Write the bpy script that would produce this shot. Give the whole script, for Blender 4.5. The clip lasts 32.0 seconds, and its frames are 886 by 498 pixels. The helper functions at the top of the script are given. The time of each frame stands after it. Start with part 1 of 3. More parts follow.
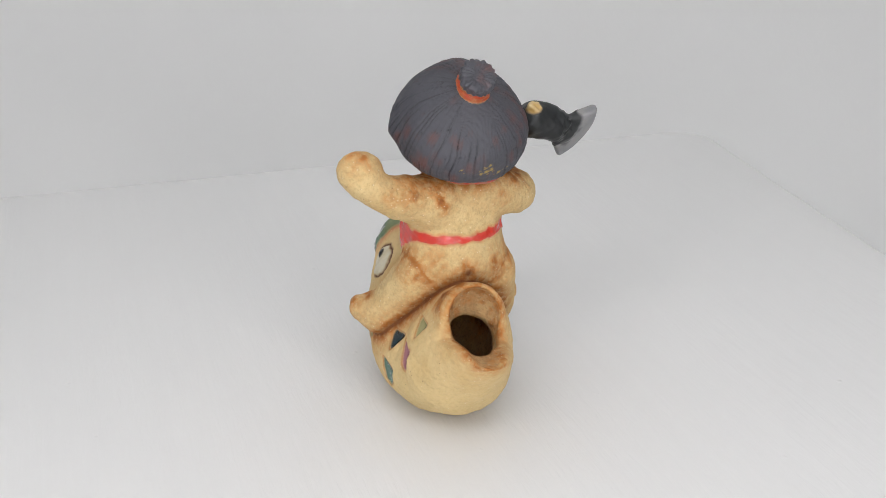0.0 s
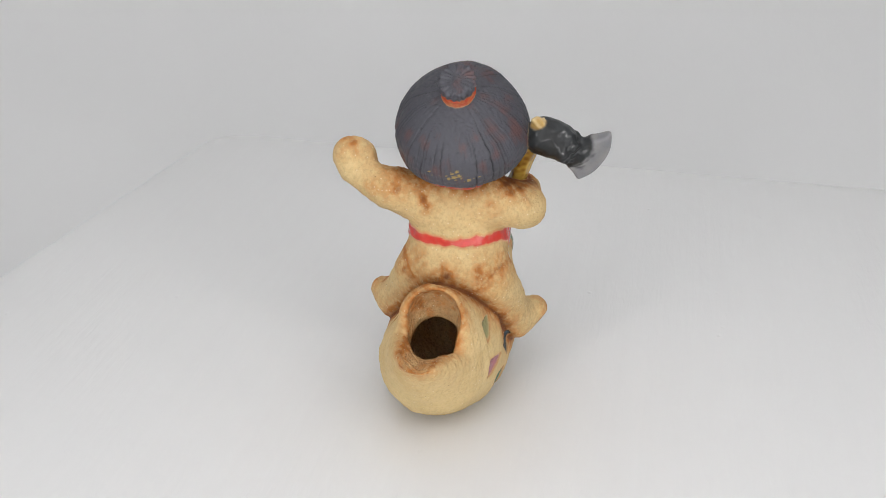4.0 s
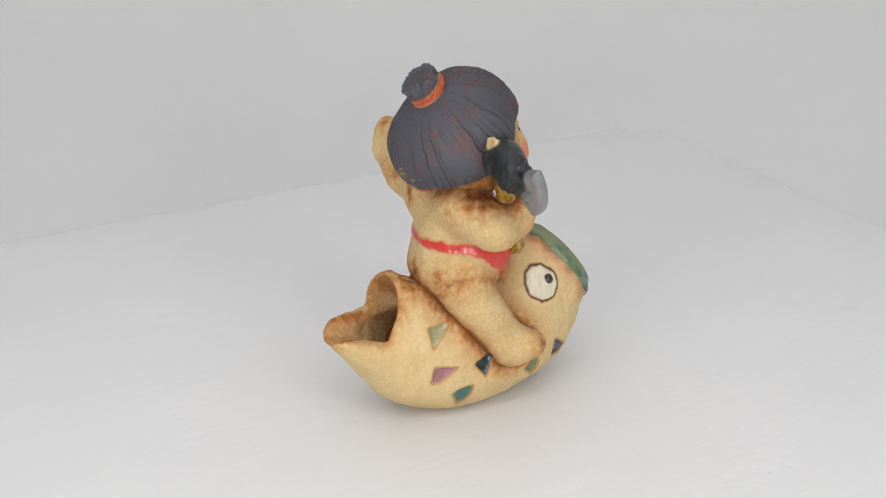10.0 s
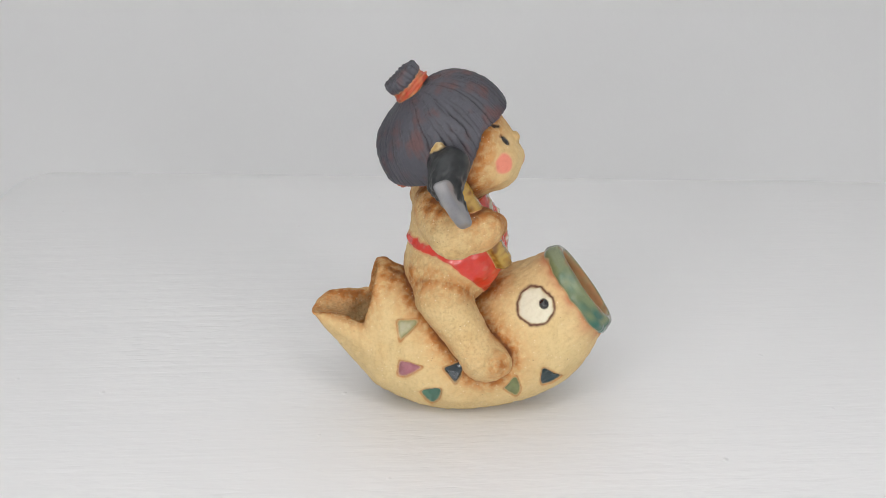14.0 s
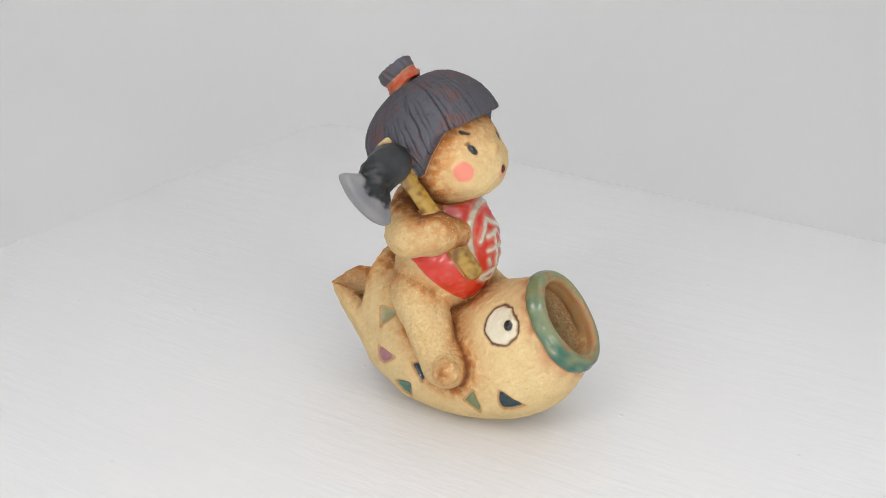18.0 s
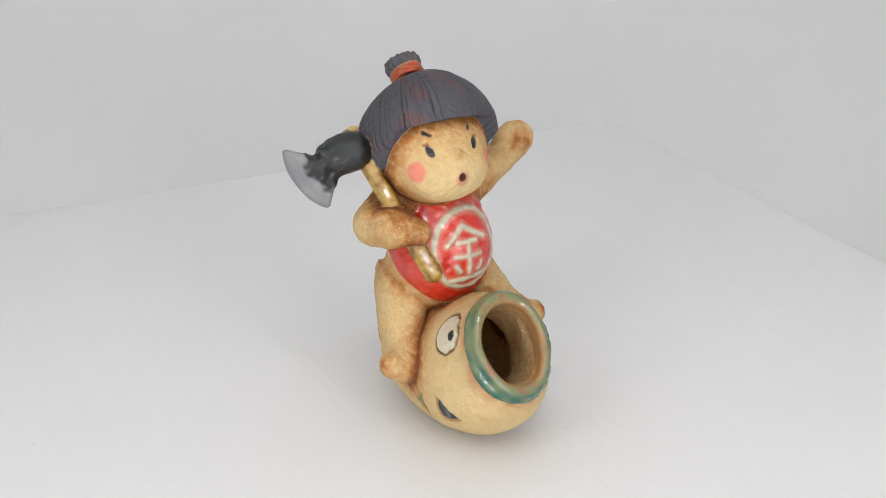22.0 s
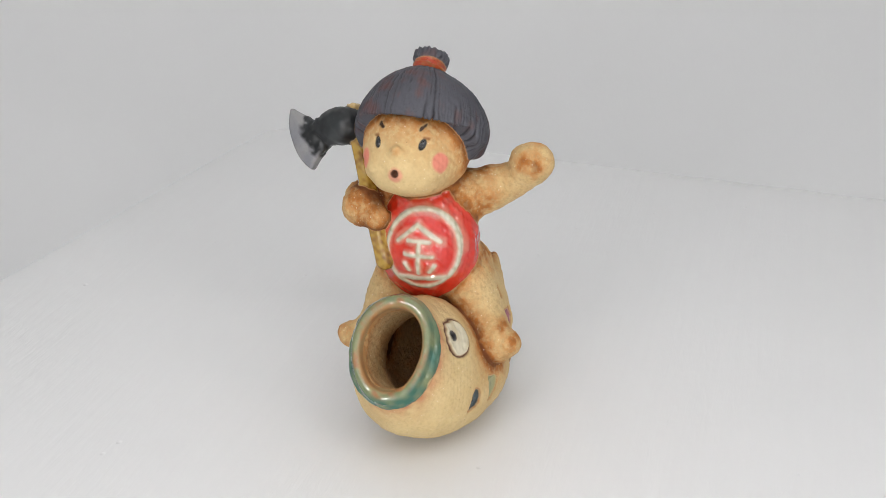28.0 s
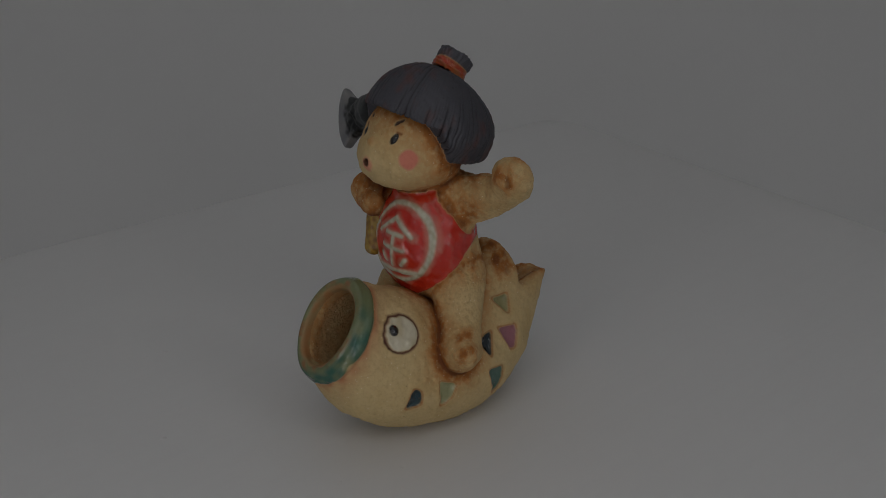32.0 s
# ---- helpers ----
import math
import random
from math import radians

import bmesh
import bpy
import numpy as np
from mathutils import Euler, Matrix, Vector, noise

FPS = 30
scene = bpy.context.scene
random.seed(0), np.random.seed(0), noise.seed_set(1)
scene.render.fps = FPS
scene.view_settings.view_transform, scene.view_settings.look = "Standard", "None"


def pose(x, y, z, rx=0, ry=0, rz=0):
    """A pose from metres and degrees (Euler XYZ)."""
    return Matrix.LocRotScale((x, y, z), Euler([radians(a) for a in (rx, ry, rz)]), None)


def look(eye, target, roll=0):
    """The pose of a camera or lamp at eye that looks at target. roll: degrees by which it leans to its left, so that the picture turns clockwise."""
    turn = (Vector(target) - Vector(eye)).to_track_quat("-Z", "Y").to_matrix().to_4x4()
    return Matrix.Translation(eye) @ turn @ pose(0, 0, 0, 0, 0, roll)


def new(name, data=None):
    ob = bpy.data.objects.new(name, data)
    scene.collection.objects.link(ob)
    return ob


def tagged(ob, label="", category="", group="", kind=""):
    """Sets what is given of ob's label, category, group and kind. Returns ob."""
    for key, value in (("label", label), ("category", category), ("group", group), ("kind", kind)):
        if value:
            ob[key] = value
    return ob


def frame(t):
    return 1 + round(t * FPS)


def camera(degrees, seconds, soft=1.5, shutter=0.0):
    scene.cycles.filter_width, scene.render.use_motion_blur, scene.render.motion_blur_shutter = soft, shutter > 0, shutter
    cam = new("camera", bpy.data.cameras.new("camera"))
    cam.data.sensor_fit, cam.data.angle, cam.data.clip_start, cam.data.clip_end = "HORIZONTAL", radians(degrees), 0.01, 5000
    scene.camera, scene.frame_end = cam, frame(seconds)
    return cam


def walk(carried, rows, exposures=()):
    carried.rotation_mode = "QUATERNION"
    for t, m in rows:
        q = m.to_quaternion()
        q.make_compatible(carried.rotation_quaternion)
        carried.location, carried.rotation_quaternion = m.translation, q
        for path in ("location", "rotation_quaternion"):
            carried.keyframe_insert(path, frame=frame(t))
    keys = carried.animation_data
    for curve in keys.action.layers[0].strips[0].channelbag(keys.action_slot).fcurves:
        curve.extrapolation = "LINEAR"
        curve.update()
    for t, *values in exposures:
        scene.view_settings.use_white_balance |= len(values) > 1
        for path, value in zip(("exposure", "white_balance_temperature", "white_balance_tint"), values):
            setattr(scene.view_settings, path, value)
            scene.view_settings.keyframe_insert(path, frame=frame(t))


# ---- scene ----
cam = camera(44.44, 32.0, soft=0.65)
EYE = pose(0, -0.35, 0.2187, 0, 0, 0.087) @ pose(0, 0, 0, 90 - 24.433) @ pose(0, 0, 0, 0, 0, -0.979)
FADE = [(0.0, 0.0), (14.0, 0.0), (16.5, 0.08), (19.0, 0.10), (21.0, 0.08), (23.0, 0.05), (25.5, 0.02), (28.0, 0.0), (30.95, 0.0), (31.25, -0.42), (31.5, -0.90), (31.75, -1.50), (32.0, -2.2)]
walk(cam, [(0.0, EYE), (32.0, EYE)], FADE)

# ---- light: a ring lamp round the lens and added fill lamps turned to the wall and ceiling, in a white room ----
world = bpy.data.worlds.new("world")
scene.world = world
world.use_nodes = True
world.node_tree.nodes["Background"].inputs["Color"].default_value = (0.9, 0.95, 1.0, 1)
world.node_tree.nodes["Background"].inputs["Strength"].default_value = 0.05


def panel_light(name, eye, target, w, h, power, colour):
    data = bpy.data.lights.new(name, "AREA")
    data.shape, data.size, data.size_y, data.energy, data.color = "RECTANGLE", w, h, power, colour
    ob = new(name, data)
    ob.matrix_world = look(eye, target)
    return ob


RING_GLOW = 31.0
# added, unseen fill lamp low behind the table, to brighten the backdrop
panel_light("backdrop_fill", (0.0, 0.46, -0.22), (0, 0.70, -0.16), 1.7, 0.06, 0.26, (1.0, 0.995, 0.99))
# unseen fills added for soft room light, bounced off the near wall and ceiling
panel_light("wall_bounce_fill", (0.0, -0.80, 0.62), (0, -1.5, 0.50), 1.8, 0.8, 11.0, (1.0, 0.995, 0.99))
panel_light("ceiling_bounce_fill", (0.0, 0.10, 0.85), (0, 0.10, 1.25), 1.6, 0.9, 5.1, (0.98, 0.99, 1.0))


# ---- materials ----
def material(name):
    m = bpy.data.materials.new(name)
    m.use_nodes = True
    return m, m.node_tree.nodes, m.node_tree.links, m.node_tree.nodes["Principled BSDF"]


def node(nodes, kind, **values):
    n = nodes.new(kind)
    for k, v in values.items():
        n.inputs[k].default_value = v
    return n


def ramp(nodes, stops):
    r = nodes.new("ShaderNodeValToRGB")
    e = r.color_ramp.elements
    while len(e) < len(stops):
        e.new(0.5)
    for s, (at, c) in zip(e, stops):
        s.position, s.color = at, (*c, 1)
    return r


def wall_paint(name, base, rough=0.85):
    m, n, l, b = material(name)
    co = n.new("ShaderNodeTexCoord")
    big = node(n, "ShaderNodeTexNoise", Scale=3.0, Detail=3.0)
    fine = node(n, "ShaderNodeTexNoise", Scale=160.0, Detail=4.0)
    l.new(co.outputs["Object"], big.inputs["Vector"])
    l.new(co.outputs["Object"], fine.inputs["Vector"])
    r = ramp(n, [(0.3, [c * 0.97 for c in base]), (0.7, base)])
    l.new(big.outputs["Fac"], r.inputs["Fac"])
    l.new(r.outputs["Color"], b.inputs["Base Color"])
    bump = node(n, "ShaderNodeBump", Strength=0.12, Distance=0.001)
    l.new(fine.outputs["Fac"], bump.inputs["Height"])
    l.new(bump.outputs["Normal"], b.inputs["Normal"])
    b.inputs["Roughness"].default_value = rough
    return m


def board_paint():
    """White emulsion brushed along the board over wood grain."""
    m, n, l, b = material("brushed_white_paint")
    co = n.new("ShaderNodeTexCoord")
    mp = n.new("ShaderNodeMapping")
    mp.inputs["Scale"].default_value = (6.0, 190.0, 1.0)
    mp.inputs["Rotation"].default_value = (0, 0, radians(2))
    l.new(co.outputs["Object"], mp.inputs["Vector"])
    strokes = node(n, "ShaderNodeTexNoise", Scale=1.0, Detail=5.0, Roughness=0.6, Distortion=0.3)
    l.new(mp.outputs["Vector"], strokes.inputs["Vector"])
    cloud = node(n, "ShaderNodeTexNoise", Scale=9.0, Detail=3.0)
    l.new(co.outputs["Object"], cloud.inputs["Vector"])
    mix = n.new("ShaderNodeMath")
    mix.operation = "MULTIPLY"
    l.new(strokes.outputs["Fac"], mix.inputs[0])
    l.new(cloud.outputs["Fac"], mix.inputs[1])
    r = ramp(n, [(0.10, (0.746, 0.744, 0.741)), (0.38, (0.758, 0.756, 0.753))])
    l.new(mix.outputs[0], r.inputs["Fac"])
    l.new(r.outputs["Color"], b.inputs["Base Color"])
    lump = node(n, "ShaderNodeTexNoise", Scale=55.0, Detail=2.0)
    l.new(co.outputs["Object"], lump.inputs["Vector"])
    add = n.new("ShaderNodeMath")
    add.operation = "MULTIPLY_ADD"
    l.new(mix.outputs[0], add.inputs[0])
    add.inputs[1].default_value = 1.6
    l.new(lump.outputs["Fac"], add.inputs[2])
    bump = node(n, "ShaderNodeBump", Strength=0.30, Distance=0.0007)
    l.new(add.outputs[0], bump.inputs["Height"])
    # fine wrinkles of the dried paint and a few lumps under it
    mp2 = n.new("ShaderNodeMapping")
    mp2.inputs["Scale"].default_value = (85.0, 420.0, 1.0)
    mp2.inputs["Rotation"].default_value = (0, 0, radians(-3))
    l.new(co.outputs["Object"], mp2.inputs["Vector"])
    wrinkle = node(n, "ShaderNodeTexNoise", Scale=1.0, Detail=4.0, Roughness=0.55, Distortion=0.8)
    l.new(mp2.outputs["Vector"], wrinkle.inputs["Vector"])
    patchy = n.new("ShaderNodeMath")
    patchy.operation = "MULTIPLY"
    l.new(wrinkle.outputs["Fac"], patchy.inputs[0])
    l.new(cloud.outputs["Fac"], patchy.inputs[1])
    fine = node(n, "ShaderNodeBump", Strength=0.24, Distance=0.0011)
    l.new(patchy.outputs[0], fine.inputs["Height"])
    l.new(bump.outputs["Normal"], fine.inputs["Normal"])
    nubs = node(n, "ShaderNodeTexVoronoi", Scale=46.0)
    l.new(co.outputs["Object"], nubs.inputs["Vector"])
    dot = ramp(n, [(0.0, (1, 1, 1)), (0.055, (0, 0, 0))])
    l.new(nubs.outputs["Distance"], dot.inputs["Fac"])
    lumps = node(n, "ShaderNodeBump", Strength=0.5, Distance=0.0006)
    l.new(dot.outputs["Color"], lumps.inputs["Height"])
    l.new(fine.outputs["Normal"], lumps.inputs["Normal"])
    l.new(lumps.outputs["Normal"], b.inputs["Normal"])
    b.inputs["Roughness"].default_value = 0.5
    return m


WHITE_WALL = wall_paint("white_wall_paint", (0.83, 0.83, 0.83))
BOARD = board_paint()
DARK_METAL = wall_paint("dark_plastic", (0.05, 0.05, 0.055), 0.5)


# ---- the white room ----
def box_part(name, lo, hi, mat, bevel=0.0):
    bm = bmesh.new()
    bmesh.ops.create_cube(bm, size=1.0)
    for v in bm.verts:
        v.co = Vector([lo[i] + (v.co[i] + 0.5) * (hi[i] - lo[i]) for i in range(3)])
    if bevel:
        bmesh.ops.bevel(bm, geom=list(bm.edges), offset=bevel, segments=3, affect="EDGES", profile=0.5)
    me = bpy.data.meshes.new(name)
    bm.to_mesh(me)
    bm.free()
    me.materials.append(mat)
    return new(name, me)


FLOOR_Z, CEIL_Z, BACK_Y = -0.34, 1.25, 0.70
tagged(box_part("floor", (-1.3, -1.5, FLOOR_Z - 0.05), (1.3, BACK_Y, FLOOR_Z), WHITE_WALL), "plain white matt floor under the table", "floor", kind="structure")
tagged(box_part("wall_north", (-1.3, BACK_Y, FLOOR_Z - 0.05), (1.3, BACK_Y + 0.05, CEIL_Z + 0.05), WHITE_WALL), "plain white matt wall behind the board", "wall", kind="structure")
tagged(box_part("wall_south", (-1.3, -1.55, FLOOR_Z - 0.05), (1.3, -1.5, CEIL_Z + 0.05), WHITE_WALL), "plain white matt wall", "wall", kind="structure")
tagged(box_part("wall_west", (-1.35, -1.55, FLOOR_Z - 0.05), (-1.3, BACK_Y + 0.05, CEIL_Z + 0.05), WHITE_WALL), "plain white matt wall", "wall", kind="structure")
tagged(box_part("wall_east", (1.3, -1.55, FLOOR_Z - 0.05), (1.35, BACK_Y + 0.05, CEIL_Z + 0.05), WHITE_WALL), "plain white matt wall", "wall", kind="structure")
tagged(box_part("ceiling", (-1.3, -1.5, CEIL_Z), (1.3, BACK_Y, CEIL_Z + 0.05), WHITE_WALL), "plain white ceiling", "ceiling", kind="structure")


# ---- the turning table: a round base and the white painted board on it ----
def lathe(name, profile, mat, sides=64):
    bm = bmesh.new()
    rings = []
    for r, z in profile:
        rings.append([bm.verts.new((r * math.cos(2 * math.pi * i / sides), r * math.sin(2 * math.pi * i / sides), z)) for i in range(sides)])
    for a, b in zip(rings, rings[1:]):
        for i in range(sides):
            bm.faces.new((a[i], a[(i + 1) % sides], b[(i + 1) % sides], b[i]))
    bm.faces.new(rings[0][::-1])
    bm.faces.new(rings[-1])
    me = bpy.data.meshes.new(name)
    bm.to_mesh(me)
    bm.free()
    me.materials.append(mat)
    return new(name, me)


def ring_lamp():
    """The round studio lamp that the lens looks through: a housing and a glowing diffuser band."""
    m, n, l, b = material("lamp_diffuser")
    b.inputs["Base Color"].default_value = (0.85, 0.85, 0.85, 1)
    b.inputs["Emission Color"].default_value = (1.0, 0.985, 0.985, 1)
    b.inputs["Emission Strength"].default_value = RING_GLOW
    root = new("ring_lamp")
    root.matrix_world = EYE @ pose(0, 0, 0.02)
    for name, mat, r0, r1, z0, z1 in (("housing", DARK_METAL, 0.240, 0.288, 0.004, 0.026), ("diffuser", m, 0.259, 0.268, -0.004, 0.003)):
        bm = bmesh.new()
        rings = []
        for r, z in ((r0, z0), (r1, z0), (r1, z1), (r0, z1)):
            rings.append([bm.verts.new((r * math.cos(2 * math.pi * i / 96), r * math.sin(2 * math.pi * i / 96), z)) for i in range(96)])
        for k in range(4):
            a, c = rings[k], rings[(k + 1) % 4]
            for i in range(96):
                bm.faces.new((a[i], c[i], c[(i + 1) % 96], a[(i + 1) % 96]))
        bmesh.ops.recalc_face_normals(bm, faces=bm.faces)
        me = bpy.data.meshes.new(name)
        bm.to_mesh(me)
        bm.free()
        me.materials.append(mat)
        new(name, me).parent = root
    bm = bmesh.new()
    foot, top = (0.0, -0.66, FLOOR_Z), EYE @ pose(0, 0, 0.02) @ Vector((0, -0.263, 0.024))
    for a, c, r in ((Vector(foot), Vector((top.x, -0.66, top.z + 0.03)), 0.012), (Vector((top.x, -0.66, top.z + 0.03)), top, 0.010)):
        d = c - a
        bmesh.ops.create_cone(bm, cap_ends=True, segments=24, radius1=r, radius2=r, depth=d.length, matrix=Matrix.Translation((a + c) / 2) @ d.to_track_quat("Z", "Y").to_matrix().to_4x4())
    bmesh.ops.create_cone(bm, cap_ends=True, segments=48, radius1=0.12, radius2=0.11, depth=0.015, matrix=Matrix.Translation((0, -0.66, FLOOR_Z + 0.0075)))
    bmesh.ops.transform(bm, matrix=root.matrix_world.inverted(), verts=bm.verts)
    me = bpy.data.meshes.new("stand")
    bm.to_mesh(me)
    bm.free()
    me.materials.append(DARK_METAL)
    new("stand", me).parent = root
    return tagged(root, "round white studio ring lamp with a glowing diffuser", "lamp")


ring_lamp()
BOARD_T = 0.028
base = lathe("turntable_base", [(0.13, FLOOR_Z), (0.14, FLOOR_Z + 0.006), (0.14, FLOOR_Z + 0.02), (0.05, FLOOR_Z + 0.035), (0.05, -BOARD_T - 0.03), (0.14, -BOARD_T - 0.018), (0.14, -BOARD_T)], DARK_METAL)
tagged(base, "dark round turntable stand on the floor under the board", "turntable")

BOARD_A, BOARD_B, BOARD_R, BOARD_TURN = 0.2645, 0.2335, 0.024, -5.1


def painted_board():
    """A thick board with rounded corners, softly worn edges and a slightly uneven outline."""
    out = []
    for cx, cy, a0 in ((1, 1, 0), (-1, 1, 90), (-1, -1, 180), (1, -1, 270)):
        for k in range(9):
            a = radians(a0 + 90 * k / 8)
            out.append(Vector((cx * (BOARD_A - BOARD_R) + BOARD_R * math.cos(a), cy * (BOARD_B - BOARD_R) + BOARD_R * math.sin(a), 0)))
    line = []
    for i, p in enumerate(out):
        q = out[(i + 1) % len(out)]
        steps = max(1, int((q - p).length / 0.006))
        line += [p.lerp(q, k / steps) for k in range(steps)]
    bm = bmesh.new()
    rings = []
    e = 0.0045
    prof = [(e + 0.008, 0), (e, 0)] + [(e - e * math.sin(radians(a)), -e + e * math.cos(radians(a))) for a in (25, 50, 75, 90)] + [(0, -BOARD_T + 0.003), (0.003, -BOARD_T)]
    n = len(line)
    for inset, z in prof:
        ring = []
        for i, p in enumerate(line):
            d = (line[(i + 1) % n] - line[i - 1]).normalized()
            inward = Vector((-d.y, d.x, 0))
            wob = 0.0009 * noise.noise(p * 45) + 0.0005 * noise.noise(p * 170)
            k = 1.0 if inset < e + 0.001 else 0.0
            ring.append(bm.verts.new((*(p + inward * (inset + k * wob)).to_2d(), z + k * 0.0004 * noise.noise(p * 90 + Vector((0, 0, 3))) * (z < -0.0001))))
        rings.append(ring)
    for a, b in zip(rings, rings[1:]):
        for i in range(n):
            bm.faces.new((a[i], b[i], b[(i + 1) % n], a[(i + 1) % n]))
    inner = rings[0]
    for s in (0.75, 0.5, 0.25):
        ring = [bm.verts.new((v.co.x * s / 1.0, v.co.y * s / 1.0, 0)) for v in rings[0]]
        for i in range(n):
            bm.faces.new((ring[i], inner[i], inner[(i + 1) % n], ring[(i + 1) % n]))
        inner = ring
    mid = bm.verts.new((0, 0, 0))
    for i in range(n):
        bm.faces.new((mid, inner[i], inner[(i + 1) % n]))
    bm.faces.new(rings[-1][::-1])
    bmesh.ops.recalc_face_normals(bm, faces=bm.faces)
    bmesh.ops.transform(bm, matrix=pose(0, 0, 0, 0, 0, BOARD_TURN), verts=bm.verts)
    me = bpy.data.meshes.new("table_board")
    bm.to_mesh(me)
    bm.free()
    me.polygons.foreach_set("use_smooth", [len(p.vertices) <= 4 for p in me.polygons])
    me.materials.append(BOARD)
    return tagged(new("table_board", me), "thick rectangular white painted board with rounded corners and brush marks", "table top")


table_board = painted_board()


# ---- figurine: shapes in millimetres, x ahead along the fish, y to the rider's left, z up ----
def smin(a, b, k):
    h = np.clip(0.5 + 0.5 * (b - a) / k, 0, 1)
    return b + (a - b) * h - k * h * (1 - h)


def smax(a, b, k):
    return -smin(-a, -b, k)


def vec(x, y, z):
    return np.array((x, y, z), dtype=np.float32)


def ellipsoid(p, c, r):
    q = (p - vec(*c)) / vec(*r)
    k0 = np.sqrt((q * q).sum(1)) + 1e-6
    q2 = q / vec(*r)
    k1 = np.sqrt((q2 * q2).sum(1)) + 1e-6
    return k0 * (k0 - 1) / k1


def cone(p, a, b, ra, rb, sy=1.0):
    """A limb with round ends that tapers from a to b; sy squeezes it across."""
    a, b = vec(*a), vec(*b)
    s = vec(1, sy, 1)
    q, ab = (p - a) * s, (b - a) * s
    t = np.clip((q @ ab) / float(ab @ ab), 0, 1)
    d = q - t[:, None] * ab
    return np.sqrt((d * d).sum(1)) - (ra + (rb - ra) * t)


def frame_of(n, up):
    n = vec(*n) / np.linalg.norm(n)
    u = vec(*up) - n * float(vec(*up) @ n)
    u = u / np.linalg.norm(u)
    return n, u, np.cross(n, u)


def segment2(x, y, ax, ay, bx, by):
    dx, dy = bx - ax, by - ay
    t = np.clip(((x - ax) * dx + (y - ay) * dy) / (dx * dx + dy * dy + 1e-9), 0, 1)
    return np.hypot(x - ax - t * dx, y - ay - t * dy)


def poly2(x, y, pts):
    """Signed distance to a convex outline, negative inside."""
    d = None
    n = len(pts)
    area = sum(pts[i][0] * pts[(i + 1) % n][1] - pts[(i + 1) % n][0] * pts[i][1] for i in range(n))
    s = 1.0 if area > 0 else -1.0
    for i in range(n):
        (ax, ay), (bx, by) = pts[i], pts[(i + 1) % n]
        ex, ey = bx - ax, by - ay
        e = ((x - ax) * ey - (y - ay) * ex) * s / math.hypot(ex, ey)
        d = e if d is None else smax(d, e, 1.6)
    return d


RIM_N, RIM_U, RIM_V = frame_of((31, 0, 22), (-22, 0, 31))
RIM_C = vec(47.37, -2.64, 44.47)


def fish(p):
    d = ellipsoid(p, (5.72, 1.20, 17.23), (35.36, 23.64, 19.90))
    d = smin(d, ellipsoid(p, (27.23, -1.60, 25.78), (26.49, 21.49, 20.39)), 9.89)
    d = smin(d, cone(p, (29.81, -0.414, 34.76), RIM_C - RIM_N * 2.43, 18.39, 17.27, 1.19), 9.93)
    d = smin(d, cone(p, (-7.69, -2.98, 29.80), (-25.95, -0.748, 45.12), 18.50, 11.97), 6.43)
    d = smin(d, cone(p, (-17.66, 0.887, 25.80), (-43.20, -0.827, 42.60), 19.46, 8.15), 4.02)
    # the open tail: cut back above the lower lip
    cut = smax((p[:, 0] + 29.00 - (p[:, 2] - 35.92) * 0.190), 38.0 + 0.26 * p[:, 1] - p[:, 2] - (p[:, 0] + 29.86) * 0.127, 2.0)
    d = smax(d, -cut, 4.0)
    # mouth cut level behind the rim
    q = p - RIM_C
    d = smax(d, q @ RIM_N - 1.0, 1.67)
    return d


def hollow(p):
    d = cone(p, (-48, 0, 46), (-25.5, -1.5, 43), 8.5, 8.6, 1.1)
    d = smin(d, cone(p, (-30, -1.5, 48), (-26, -1.5, 46.5), 8.6, 8.8), 3)
    d = smin(d, cone(p, (-27, -1, 36.5), (-6, -1, 24), 8.0, 12), 3)
    d = smin(d, ellipsoid(p, (8, -1, 24), (28, 17.5, 18)), 6)
    m = cone(p, RIM_C + RIM_N * 10, (22, -1.5, 28), 13.5, 13.0, 1.27)
    return smin(d, m, 4)


def rim(p):
    q = p - RIM_C
    a, u, v = q @ RIM_N, q @ RIM_U, q @ RIM_V
    wob = 1 + 0.022 * np.sin(3 * np.arctan2(u, v) + 0.601)
    r = np.hypot(u / (16.14 * wob), v / (12.14 * wob))
    ring = (r - 0.975) * 13.84
    return np.hypot(ring, np.maximum(np.abs(a) - 1.85, 0)) - 1.9


def torso(p):
    d = ellipsoid(p, (3.45, -4.25, 64.52), (15.58, 17.49, 23.54))
    d = smin(d, ellipsoid(p, (7.90, -4.52, 63.65), (12.94, 15.55, 15.00)), 5.02)
    d = smin(d, ellipsoid(p, (-1.03, -4.14, 55.99), (13.26, 17.74, 12.47)), 4.38)
    return d


def leg_right(p):
    d = cone(p, (-1.43, -16.80, 50.20), (11.6, -23.4, 28.4), 9.29, 6.9)
    return smin(d, cone(p, (15.2, -24.2, 27.8), (17.6, -30.4, 30.2), 6.0, 4.5), 6.5)


def leg_left(p):
    d = cone(p, (0.204, 7.47, 52.21), (11.43, 20.6, 32.6), 9.98, 6.9)
    return smin(d, cone(p, (13.51, 22.12, 32.4), (15.7, 27.6, 34.3), 6.1, 4.4), 6.0)


def yoke(p):
    """Shoulders that join both arms across the back."""
    return ellipsoid(p, (-3.06, -4.33, 79.15), (6.65, 22.40, 9.32))


